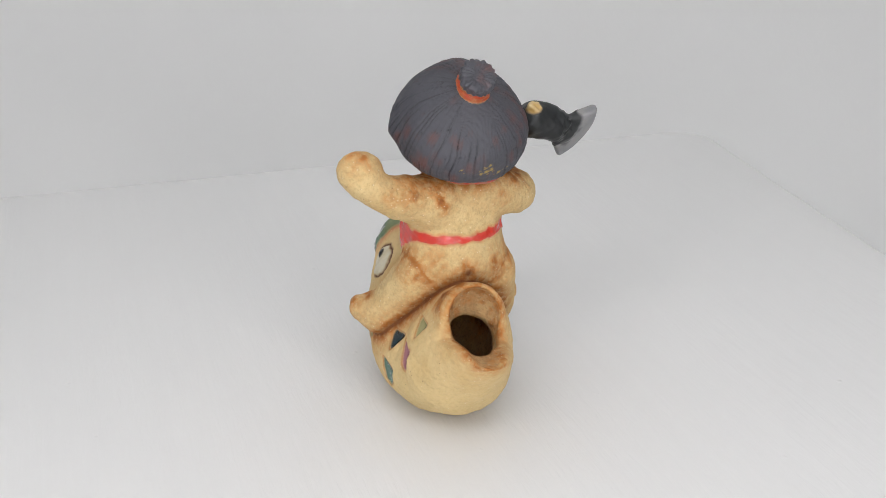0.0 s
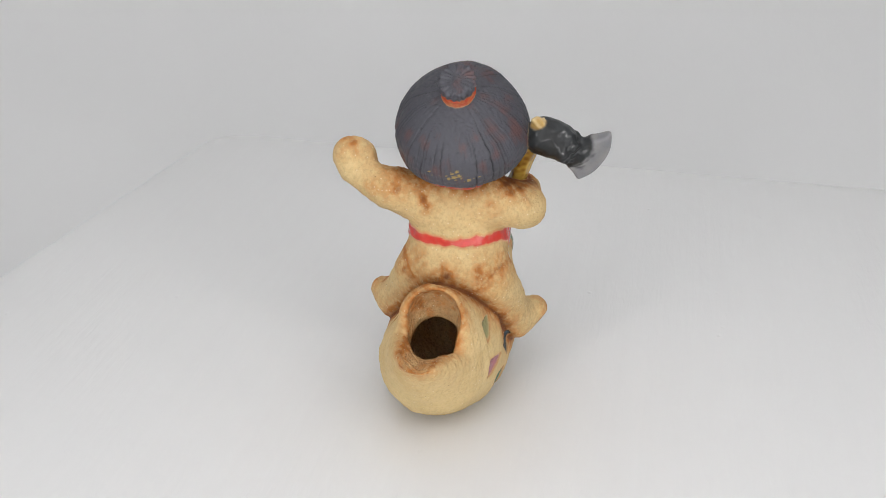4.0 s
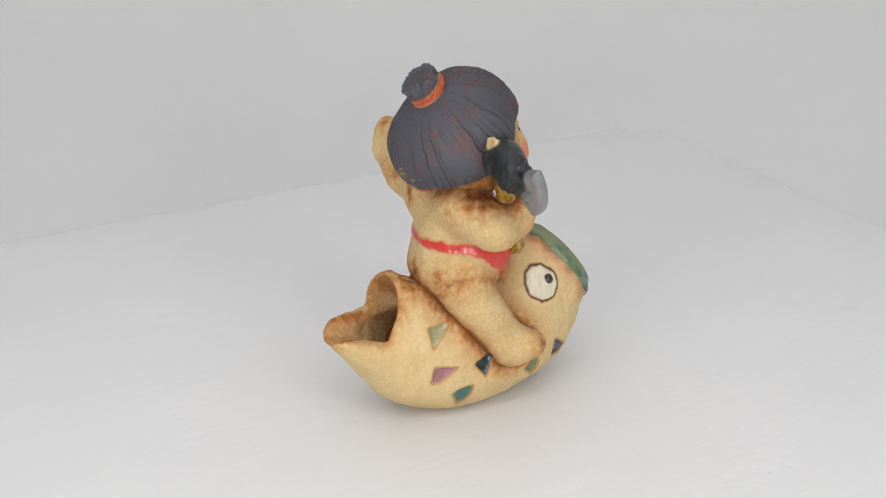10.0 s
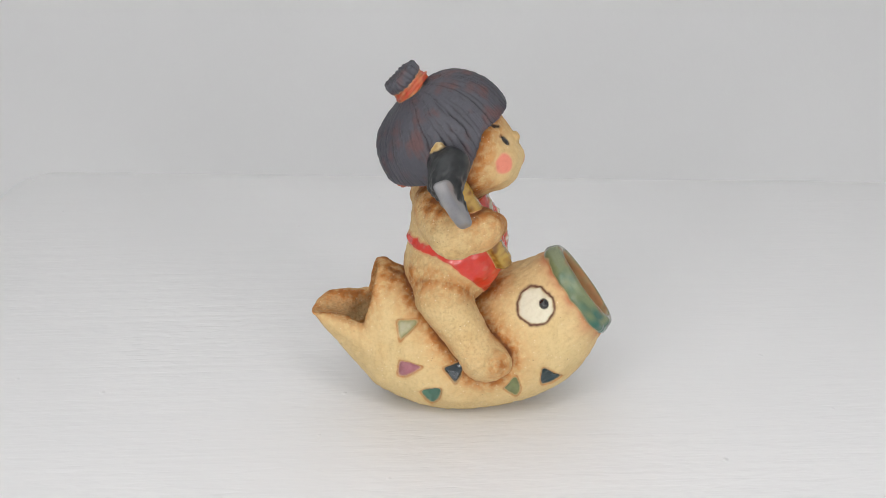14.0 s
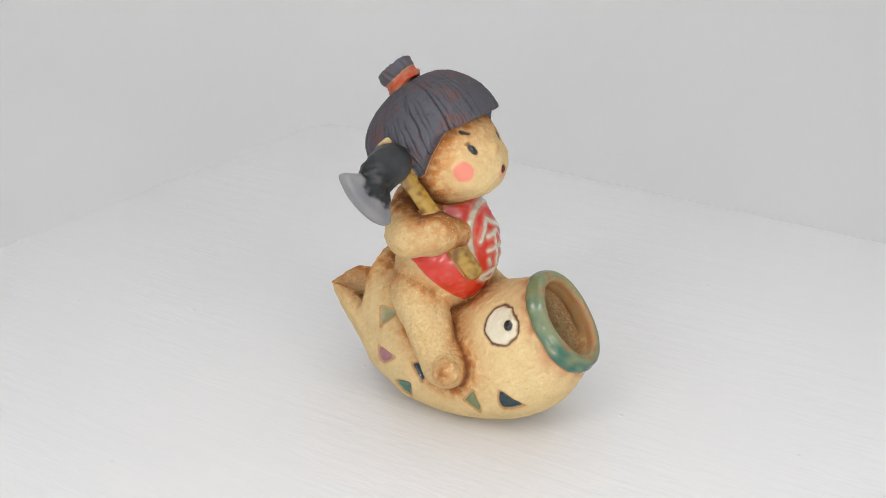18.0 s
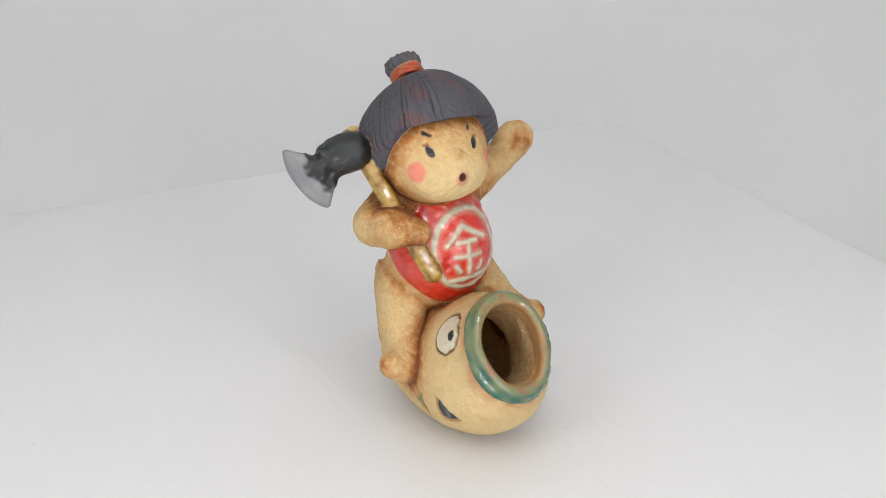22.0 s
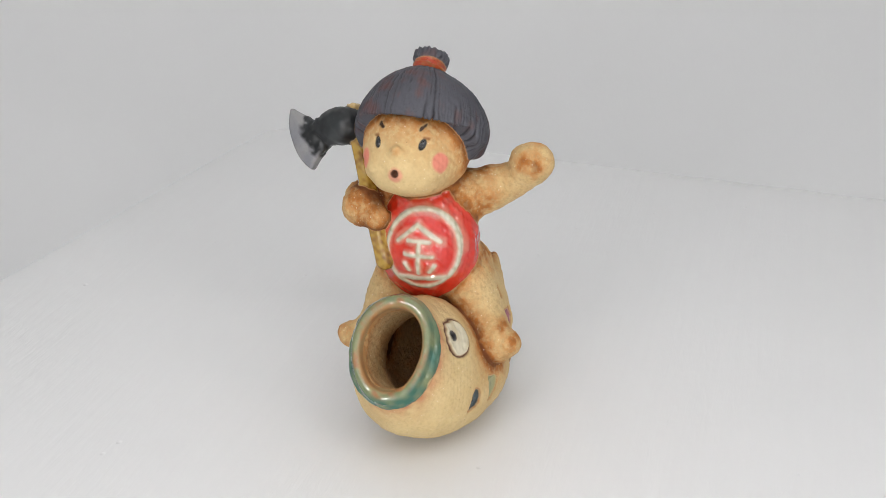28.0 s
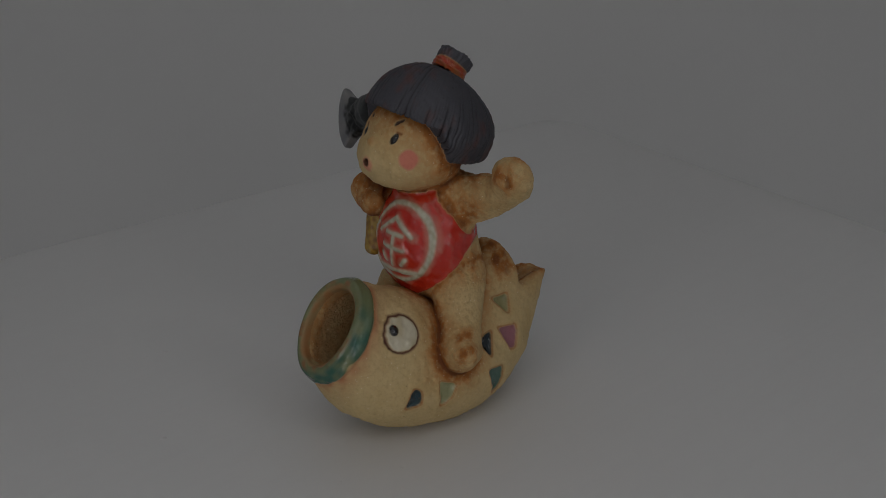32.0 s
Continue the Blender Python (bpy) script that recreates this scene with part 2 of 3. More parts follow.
def arm_left(p):
    d = cone(p, (-2.07, 5.80, 80.25), (-4.34, 14.75, 84.55), 9.51, 6.11)
    d = smin(d, cone(p, (-5.33, 18.17, 83.14), (-5.57, 29.42, 90.26), 6.62, 5.59), 3.75)
    d = smin(d, ellipsoid(p, (-3.19, 30.36, 94.22), (5.32, 7.62, 6.98)), 2.55)
    dent = ellipsoid(p, (3.80, 32.00, 95.50), (2.80, 3.00, 3.60))
    return smax(d, -dent, 1.50)


def arm_right(p):
    d = cone(p, (-1.04, -14.36, 81.00), (2.36, -27.68, 76.72), 9.01, 7.65)
    d = smin(d, cone(p, (5.07, -26.29, 76.94), (11.96, -25.70, 77.97), 7.20, 6.49), 2.67)
    return smin(d, cone(p, (11.80, -25.03, 78.01), (16.37, -18.94, 76.39), 6.61, 4.45), 2.91)


def face(p):
    d = ellipsoid(p, (6.13, -7.07, 99.36), (17.32, 18.20, 16.84))
    d = smin(d, ellipsoid(p, (18.16, -7.51, 95.73), (7.78, 12.00, 7.58)), 6.08)
    d = smin(d, ellipsoid(p, (24.05, -8.05, 103.83), (1.44, 1.67, 1.46)), 1.79)
    d = smin(d, ellipsoid(p, (25.71, -7.78, 96.80), (1.69, 2.61, 2.43)), 1.80)
    return smax(d, -ellipsoid(p, (27.39, -7.79, 96.99), (2.20, 0.997, 1.15)), 0.600)


HAIR_C = vec(-0.046, -6.96, 103.30)
POLE_N, POLE_U, POLE_V = frame_of((-10.0, -0.4, 17.5), (1, 0, 0))


def hair(p):
    x, z = p[:, 0], p[:, 2]
    q = p - HAIR_C
    qr = np.hypot((q[:, 0] - 0.180 * (z - 98.04)) / 22.89, q[:, 1] / (22.85 + 2.0 * np.clip(q[:, 1] / 14.15, 0, 1) * np.clip((x + 2) / 7.03, 0, 1) * np.clip((z - 98.96) / 4.93, 0, 1)))
    qz = q[:, 2] / np.where(q[:, 2] > 0, 22.91, 20.81)
    d = ((qr ** 1.8 + np.abs(qz) ** 1.7 + 1e-6) ** 0.57 - 1) * 20.0
    under = 89.38 + (x + 17.33) * 0.297 - z
    d = smax(d, under, 2.0)
    opening = smax((8.63 + 0.320 * (z - 98.98) - x) * 0.950, z - 114.6 + 0.013 * (p[:, 1] + 7.4) ** 2, 1.0)
    return smax(d, -opening, 1.40)


BUN_A, BUN_U, BUN_V = frame_of((-6.5, -0.3, 7.0), (1, 0, 0))
BUN_B = vec(-8.95, -7.56, 120.20)


def bun(p):
    q = p - BUN_B
    a = q @ BUN_A
    r = np.hypot(q @ BUN_U, q @ BUN_V * 1.07)
    prof = 4.30 + 2.09 * np.clip((a - 2.20) / 2.22, 0, 1)
    d = np.maximum(r - prof, np.abs(a - 4.59) - 4.10 + 0.048 * r)
    return smax(d, np.abs(a - 4.30) - 3.62, 1.47)


def tie(p):
    q = p - BUN_B
    a = q @ BUN_A
    r = np.hypot(q @ BUN_U, q @ BUN_V * 1.16)
    d1 = np.hypot(r - 5.4, a - 1.3) - 1.2
    return np.minimum(d1, np.hypot(r - 5.0, a - 2.9) - 1.15)


def nape_cord(p):
    """A cord laid round the head just under the hair's edge."""
    q = p - HAIR_C
    r = np.hypot((q[:, 0] - 0.18 * (p[:, 2] - 98.04)) / 22.89, q[:, 1] / 22.85)
    d = np.hypot((r - 0.60) * 21.0, 89.38 + (p[:, 0] + 17.33) * 0.297 - 0.2 - p[:, 2]) - 0.9
    return smax(d, p[:, 0] + 4.0, 1.0)


AXE_H = vec(-0.394, -0.340, 0.854)
HANDLE_U, HANDLE_V = frame_of(AXE_H, (1, 0, 0))[1:]
HANDLE_END = vec(19.8, -15.3, 62.0)


def handle(p):
    q = p - HANDLE_END
    u, v = q @ HANDLE_U, q @ HANDLE_V
    return cone(p, HANDLE_END, HANDLE_END + AXE_H * 52, 3.1, 2.6) + 0.16 * np.cos(6 * np.arctan2(v, u)) * np.clip(np.hypot(u, v) / 2, 0, 1)


def stud(p):
    return cone(p, HANDLE_END + AXE_H * 50, HANDLE_END + AXE_H * 52.6, 3.4, 3.0)


AXE_O = vec(1.00, -31.54, 101.04)
AXE_A = vec(0.115, -0.940, -0.321)
AXE_C = vec(-0.912, 0.028, -0.409)


def axe(p):
    q = p - AXE_O
    a, h, c = q @ AXE_A, q @ AXE_H, q @ AXE_C
    head = cone(np.stack([a, h, c], 1), (1.91, 2.55, -1.24), (8.55, 3.18, 0.931), 6.66, 5.45)
    neck = cone(np.stack([a, h, c * 1.25], 1), (5.80, 3.52, -1.34), (14.80, 1.96, 0.797), 5.80, 4.11)
    d = smin(head, neck, 2.70)
    # flaring blade: concave flanks, bowed edge
    lo = -9.94 + 7.50 * np.clip((18.45 - a) / 7.94, 0, 1.20) ** 0.8
    hi = 15.35 - 8.85 * np.clip((21.50 - a) / 9.78, 0, 1.10) ** 0.8
    edge = smax(np.hypot(a - 3.69, h - 4.55) - 20.15, a - 23.55 - 0.129 * h, 1.46)
    flat = smax(smax(lo - h, h - hi, 1.50) * 0.845, smax(edge, 11.73 - a, 1.0), 1.52)
    thick = np.abs(c) - (2.78 - 0.057 * np.clip(a - 10.13, 0, 11.80))
    blade = smax(flat, thick, 1.75)
    return smin(d, blade, 2.0)


def blade_mask(p):
    q = p - AXE_O
    a, h = q @ AXE_A, q @ AXE_H
    return np.hypot(a - 3.69, h - 4.55) - 14.6


def rider(p):
    t = torso(p)
    d = smin(t, leg_right(p), 3.0)
    d = smin(d, leg_left(p), 3.0)
    d = smin(d, arm_left(p), 2.5)
    d = smin(d, arm_right(p), 2.0)
    d = smin(d, yoke(p), 4.0)
    return smin(d, face(p), 1.6)


def solid(p):
    """The whole fired piece, hollow and all."""
    h, r, k = hollow(p), rider(p), hair(p)
    f = smax(smax(fish(p), 0.1 - p[:, 2], 0.6), -h, 1.5)
    f = smin(f, rim(p), 0.8)
    d = smin(f, smax(r, -h - 1.5, 1.0), 1.3)
    d = smin(d, k, 0.6)
    d = smin(d, bun(p), 0.6)
    d = smin(d, tie(p), 0.4)
    d = smin(d, nape_cord(p), 0.3)
    d = smin(d, handle(p), 0.7)
    d = smin(d, axe(p), 0.5)
    return smin(d, stud(p), 0.4)


def bump3(p, s, seed):
    """Cheap smooth value noise on points, about -1 to 1."""
    rng = np.random.RandomState(seed)
    out = np.zeros(len(p), np.float32)
    for k in range(7):
        w = rng.normal(size=3) * (1.0 + 0.35 * k)
        out += np.sin(p @ vec(*w) / s + rng.uniform(0, 6.28)).astype(np.float32) / 2.6
    return out


def surface(h, lo, hi, field):
    """Faces of the zero level of a field, by surface nets on a sparse grid."""
    n = [int(math.ceil((b - a) / h / 4)) * 4 + 1 for a, b in zip(lo, hi)]
    ax = [np.float32(a) + np.arange(m, dtype=np.float32) * np.float32(h) for a, m in zip(lo, n)]
    cx = [a[::4] for a in ax]
    g = np.stack(np.meshgrid(*cx, indexing="ij"), -1).reshape(-1, 3)
    coarse = field(g).reshape([len(c) for c in cx])
    near = np.abs(coarse) < 4 * h * 2.0
    cell = np.zeros([len(c) - 1 for c in cx], bool)
    for i in (0, 1):
        for j in (0, 1):
            for k in (0, 1):
                cell |= near[i:i + cell.shape[0], j:j + cell.shape[1], k:k + cell.shape[2]]
    vol = np.where(np.kron(coarse[:-1, :-1, :-1] > 0, np.ones((4, 4, 4), bool)), 9.0, -9.0).astype(np.float32)
    vol = np.pad(vol, ((0, 1),) * 3, constant_values=9.0)
    need = np.kron(cell, np.ones((4, 4, 4), bool))
    need = np.pad(need, ((0, 1),) * 3)
    need[1:] |= need[:-1]
    need[:, 1:] |= need[:, :-1]
    need[:, :, 1:] |= need[:, :, :-1]
    idx = np.argwhere(need)
    for s in range(0, len(idx), 400000):
        i = idx[s:s + 400000]
        pts = np.stack([ax[0][i[:, 0]], ax[1][i[:, 1]], ax[2][i[:, 2]]], 1)
        vol[i[:, 0], i[:, 1], i[:, 2]] = field(pts)
    neg = vol < 0
    count = sum(neg[i:n[0] - 1 + i, j:n[1] - 1 + j, k:n[2] - 1 + k].astype(np.int8) for i in (0, 1) for j in (0, 1) for k in (0, 1))
    cells = np.argwhere((count > 0) & (count < 8))
    tag = np.full([m - 1 for m in n], -1, np.int32)
    tag[cells[:, 0], cells[:, 1], cells[:, 2]] = np.arange(len(cells))
    acc, num = np.zeros((len(cells), 3), np.float32), np.zeros(len(cells), np.float32)
    corners = [(i, j, k) for i in (0, 1) for j in (0, 1) for k in (0, 1)]
    for a in corners:
        for axis in range(3):
            if a[axis]:
                continue
            b = tuple(v + (q == axis) for q, v in enumerate(a))
            va = vol[cells[:, 0] + a[0], cells[:, 1] + a[1], cells[:, 2] + a[2]]
            vb = vol[cells[:, 0] + b[0], cells[:, 1] + b[1], cells[:, 2] + b[2]]
            hit = (va < 0) != (vb < 0)
            t = np.where(hit, va / np.where(hit, va - vb, 1), 0)
            q = np.tile(np.array(a, np.float32), (len(cells), 1))
            q[:, axis] += t
            acc += q * hit[:, None]
            num += hit
    verts = (cells + acc / num[:, None]) * h + np.array(lo, np.float32)
    faces = []
    for axis in range(3):
        u, v = (axis + 1) % 3, (axis + 2) % 3
        sl = [slice(1, m - 1) for m in n]
        sa, sb = list(sl), list(sl)
        sa[axis], sb[axis] = slice(0, n[axis] - 1), slice(1, n[axis])
        change = neg[tuple(sa)] != neg[tuple(sb)]
        e = np.argwhere(change)
        base = e.copy()
        base[:, u] += 1
        base[:, v] += 1
        flip = neg[base[:, 0], base[:, 1], base[:, 2]]
        quad = []
        for du, dv in ((0, 0), (1, 0), (1, 1), (0, 1)):
            c = base.copy()
            c[:, u] -= 1 - du
            c[:, v] -= 1 - dv
            quad.append(tag[c[:, 0], c[:, 1], c[:, 2]])
        quad = np.stack(quad, 1)
        quad[~flip] = quad[~flip][:, ::-1]
        faces.append(quad[(quad >= 0).all(1)])
    return verts.astype(np.float32), np.concatenate(faces)


def facing(verts, quads):
    """Outward direction at each point, from the faces round it."""
    n = np.cross(verts[quads[:, 2]] - verts[quads[:, 0]], verts[quads[:, 3]] - verts[quads[:, 1]])
    out = np.zeros_like(verts)
    for k in range(4):
        for i in range(3):
            out[:, i] += np.bincount(quads[:, k], n[:, i], len(verts))
    return out / (np.linalg.norm(out, axis=1, keepdims=True) + 1e-12)


def eased(verts, quads, times):
    """Draws each point towards the mean of its neighbours."""
    a = np.concatenate([quads[:, k] for k in range(4)] + [quads[:, (k + 1) % 4] for k in range(4)])
    b = np.concatenate([quads[:, (k + 1) % 4] for k in range(4)] + [quads[:, k] for k in range(4)])
    count = np.maximum(np.bincount(a, minlength=len(verts)), 1)
    for _ in range(times):
        mean = np.stack([np.bincount(a, verts[b, i], len(verts)) / count for i in range(3)], 1)
        verts = (0.5 * verts + 0.5 * mean).astype(np.float32)
    return verts


# ---- the figurine: one fired piece, its glazes and washes ----
WASH_DARK = (0.145, 0.042, 0.010)
# INSIDE mixes stained clay with the hollow's own shade
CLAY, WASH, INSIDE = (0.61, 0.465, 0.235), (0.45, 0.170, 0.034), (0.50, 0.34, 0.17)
HAIR_GREY, HAIR_RUST, RED, CREAM = (0.068, 0.068, 0.081), (0.120, 0.058, 0.056), (0.54, 0.017, 0.007), (0.55, 0.53, 0.41)
# inlaid chips: side (-1 right, 1 left), glaze, outline in x and z
CHIPS = [
    (-1, (0.27, 0.25, 0.115), ((-17.1, 40.1), (-9.6, 40.6), (-16.3, 33.2))),
    (-1, (0.27, 0.105, 0.125), ((-16.5, 25.9), (-8.5, 24.4), (-15.8, 18.8), (-17.4, 19.2))),
    (-1, (0.003, 0.014, 0.020), ((-1.2, 23.6), (5.9, 26.2), (5.8, 23.3), (2.9, 17.7))),
    (-1, (0.04, 0.13, 0.09), ((-9.6, 13.1), (-2.3, 15.3), (-3.3, 9.0), (-5.8, 6.4))),
    (-1, (0.13, 0.155, 0.06), ((20.0, 15.3), (24.2, 20.6), (26.1, 14.9), (24.6, 10.4))),
    (-1, (0.004, 0.022, 0.028), ((33.9, 22.9), (40.8, 17.2), (34.3, 14.7), (33.1, 17.1))),
    (1, (0.27, 0.25, 0.115), ((-11.4, 40.8), (-18.4, 40.6), (-15.6, 35.4))),
    (1, (0.27, 0.105, 0.125), ((-9.2, 31.8), (-16.6, 30.9), (-15.5, 22.7), (-12.8, 23.0))),
    (1, (0.003, 0.014, 0.020), ((-6.0, 31.4), (1.6, 30.6), (-2.2, 24.8))),
    (1, (0.05, 0.12, 0.09), ((0.8, 20.9), (-6.6, 19.1), (-6.2, 13.0), (-2.4, 9.6))),
    (1, (0.30, 0.30, 0.15), ((22.4, 24.1), (16.3, 21.3), (18.6, 16.2), (22.3, 14.6))),
    (1, (0.004, 0.022, 0.030), ((32.4, 24.8), (29.8, 22.6), (30.3, 17.8), (35.0, 17.0))),
]
# the character on the bib, stroke by stroke, in y and z
STROKES = [
    ((-3.3, 75.9), (-9.8, 70.4)), ((-3.3, 75.9), (4.3, 70.8)), ((-6.1, 71.0), (0.9, 70.7)), ((-2.3, 70.8), (-2.5, 60.0)),
    ((-7.0, 66.4), (2.0, 66.0)), ((-7.1, 63.2), (-5.8, 60.8)), ((2.6, 62.8), (1.1, 60.6)), ((-9.5, 58.0), (5.8, 58.4)), ((-8.5, 57.4), (4.6, 57.7)),
]


def step(d, soft):
    """1 inside (d below 0), 0 outside, with a soft border."""
    return np.clip(0.5 - d / (2 * soft), 0, 1)


def curve(x, xs, ys):
    return np.interp(x, xs, ys)


class Glazing:
    """Colour, gloss, wash and relief gathered point by point."""

    def __init__(self, p):
        n = len(p)
        self.p, self.rgb = p, np.tile(np.array(CLAY, np.float32), (n, 1))
        self.gloss, self.wash, self.relief, self.clay = np.zeros(n), np.zeros(n), np.zeros(n), np.ones(n)

    def lay(self, mask, rgb, gloss=0.0, clay=0.0):
        m = mask[:, None]
        self.rgb = self.rgb * (1 - m) + np.asarray(rgb, np.float32) * m
        self.gloss = self.gloss * (1 - mask) + gloss * mask
        self.clay = self.clay * (1 - mask) + clay * mask


def blend(a, b, w):
    w = np.clip(w, 0, 1)[:, None]
    return np.asarray(a, np.float32) * (1 - w) + np.asarray(b, np.float32) * w


def glaze_all(p):
    x, y, z = p.T
    g = Glazing(p)
    d_fish, d_rider, d_hair, d_bun, d_tie = fish(p), rider(p), hair(p), bun(p), tie(p)
    d_axe, d_handle, d_rim, d_stud, d_hole = axe(p), handle(p), rim(p), stud(p), hollow(p)
    d_face, d_torso = face(p), np.minimum(torso(p), yoke(p))
    d_arms, d_legs = np.minimum(arm_left(p), arm_right(p)), np.minimum(leg_left(p), leg_right(p))
    big, mid, small = bump3(p, 9.0, 1), bump3(p, 3.5, 2), bump3(p, 1.3, 3)
    rest = np.minimum(np.minimum(d_hair, d_bun), np.minimum(np.minimum(d_axe, d_tie), np.minimum(d_handle, d_rim)))
    bare = step(-rest + 0.15, 0.2)
    g.relief += (0.17 * big + 0.13 * mid + 0.08 * small) * bare
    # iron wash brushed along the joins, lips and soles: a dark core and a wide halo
    def join(d, core, halo, reach):
        d = np.maximum(d, 0)
        return np.maximum(1.8 * core * np.exp(-d / 1.5), 1.9 * halo * np.exp(-d / (1.2 * reach)))

    def near(*spots):
        return np.maximum.reduce([1.35 * k * np.exp(-(np.linalg.norm((p - vec(cx, cy, cz)), axis=1) / (1.2 * r)) ** 1.6) for cx, cy, cz, r, k in spots])

    seam = join(np.maximum(d_fish, d_rider), 1.5, 0.85, 3.4)
    seam = np.maximum(seam, join(np.maximum(d_rider, d_hair), 1.4, 0.95, 5.0) * np.where((x > 6) & (d_face < 1.5), 0.75, 1.0))
    seam = np.maximum(seam, join(np.maximum(d_face, np.minimum(d_torso, d_arms)), 1.3, 0.8, 3.8))
    seam = np.maximum(seam, join(np.maximum(d_arms, d_torso), 1.2, 0.8, 3.0) * (z > 64) * np.clip((x + 2) / 4, 0.2, 1))
    seam = np.maximum(seam, join(np.maximum(d_legs, d_torso), 0.9, 0.6, 2.6))
    seam = np.maximum(seam, join(np.maximum(np.minimum(d_handle, d_axe), d_rider), 1.5, 1.0, 4.2))
    lip = join(np.maximum(np.abs(d_fish), np.abs(d_hole)), 0.62, 0.62, 2.6) * np.clip((-19 - x) / 4, 0, 1)
    spots = near(
        (18.5, -32.5, 30.5, 5.5, 0.6), (16.4, 30.5, 35.2, 5.5, 0.65), (13.9, 26.3, 38.7, 4.0, 0.6), (2.6, 32.0, 95.4, 4.6, 0.85),
        (-6.0, 31.0, 101.0, 5.0, 0.6), (-10.6, 4.4, 82.0, 3.6, 0.6), (-9.6, -18.0, 81.0, 3.6, 0.6), (-10.9, 14.8, 86.3, 4.5, 0.55),
        (-9.0, 22.0, 86.0, 4.0, 0.5), (-11.5, 8.0, 60.0, 4.5, 0.6), (-12.2, -16.0, 58.0, 4.5, 0.65), (-17.0, -3.0, 55.0, 5.0, 0.9),
        (-0.6, -23.1, 87.0, 6.0, 1.1), (6.0, -25.0, 85.0, 5.0, 0.85), (14.9, -26.8, 84.0, 4.0, 0.5), (-4.5, -21.7, 60.3, 4.0, 0.5),
        (-20.5, 7.3, 53.5, 6.5, 1.0), (-20.0, -9.0, 54.0, 5.0, 0.8), (0.8, 15.7, 59.0, 4.5, 0.6), (-8.0, 14.0, 54.0, 5.0, 0.6), (18.5, -23.0, 72.0, 4.0, 0.5),
    )
    g.wash = np.clip(np.maximum.reduce([seam, lip, spots * (1.1 + 0.2 * mid)]) * (1.10 + 0.16 * mid + 0.09 * small), 0, 1.8)
    g.clay = np.where(d_rider < d_fish, np.where(d_face < np.minimum(d_torso, d_arms), 0.64, 0.80), 0.67)
    # cavity: bare clay, its tone darkened for stain and for the shade inside
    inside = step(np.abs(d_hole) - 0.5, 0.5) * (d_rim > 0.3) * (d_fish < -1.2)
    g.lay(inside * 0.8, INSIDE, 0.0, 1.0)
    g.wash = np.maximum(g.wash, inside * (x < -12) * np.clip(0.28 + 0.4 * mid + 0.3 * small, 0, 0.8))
    # chips
    for side, colour, outline in CHIPS:
        d = poly2(x, z, outline) - 0.55 + 0.12 * mid
        here = (y * side > 6) & (d_fish < 1.5) & (d_rim > 1) & (d_hole > 0.5)
        edge = step(np.abs(d + 0.1) - 0.18, 0.22) * here
        body = step(d + 0.35, 0.25) * here
        g.wash = np.maximum(np.maximum(g.wash, 0.25 * step(d - 0.8, 0.7) * here) * (1 - body), 0.95 * edge)
        g.relief += -0.35 * edge - 0.35 * body - 0.85 * (1 - (1 - np.clip(-d / 2.6, 0, 1)) ** 2) * body
        g.lay(0.75 * edge * (1 - body), (0.17, 0.075, 0.03), 0.3)
        g.lay(body, blend(colour, [c * 1.35 + 0.002 for c in colour], 0.2 + 0.5 * big), 1.0)
    fish_eyes = np.zeros(len(p))
    # fish eyes: ringed white discs with a bead
    for side, cx, cz, px, pz in ((-1, 31.2, 44.6, 34.0, 45.4), (1, 32.4, 43.4, 35.0, 45.2)):
        here = (y * side > 4) & (d_fish < 1.5) & (d_rim > 0.6) & (d_fish > -0.6) & (d_rider > 0.8)
        r = np.hypot((x - cx) / 6.8, (z - cz) / 6.1) * 6.4 + 0.25 * mid + 0.12 * small
        ring = step(np.abs(r - 6.0) - 0.42, 0.3) * here
        white = step(r - 5.5, 0.3) * here
        bead = step(np.hypot(x - px, z - pz) - 1.65, 0.15) * here
        fish_eyes = np.maximum(fish_eyes, np.maximum(ring, white))
        g.wash *= 1 - np.maximum(ring, white)
        g.relief += 0.3 * white - 0.45 * ring + 0.85 * np.clip(1 - (np.hypot(x - px, z - pz) / 1.8) ** 2, 0, 1) * here
        g.lay(white, blend((0.62, 0.57, 0.43), (0.52, 0.45, 0.30), 0.3 + 0.5 * mid), 0.75)
        g.lay(ring, (0.095, 0.030, 0.018), 0.2)
        g.lay(bead, (0.010, 0.009, 0.011), 1.0)
    # red bib with its cord
    az = np.degrees(np.abs(np.arctan2(y + 4.7, x - 3.5)))
    low = curve(az, (0, 30, 50, 67, 83, 95, 115, 180), (46.5, 47.6, 51, 55.5, 60, 63.5, 66.2, 66.4))
    top = curve(az, (0, 60, 72, 80, 90, 100, 180), (93, 92, 84.5, 78, 72.5, 69.9, 69.0))
    edge = np.maximum(np.maximum(low - z, z - top), np.maximum(d_torso - np.minimum(d_arms, d_face) + 0.2, d_torso - d_legs - 1.2)) + 0.25 * mid + 0.15 * small
    bib = step(edge, 0.35) * (d_torso < 1.4) * (np.minimum(d_handle, d_fish) > 0.25)
    g.wash = np.maximum(g.wash * (1 - 0.93 * bib), 0.7 * step(np.abs(edge) - 0.7, 0.5) * (d_torso < 1.0) * (1 - bib) * (d_handle > 0.3))
    g.relief += (0.45 + 0.08 * mid + 0.10 * big) * bib
    thin = np.clip(0.5 * np.exp(-np.abs(edge) / 0.8) + 0.35 * np.clip(small + mid * 0.7 - 0.6, 0, 1), 0, 1)
    g.lay(bib, blend(RED, (0.46, 0.095, 0.055), thin), 1.0)
    front = (x > 8) & (bib > 0.5)
    line = np.abs(np.hypot((y + 2.0) / 11.9, (z - 67.4) / 13.2) - 1) * 12.4 - 0.74
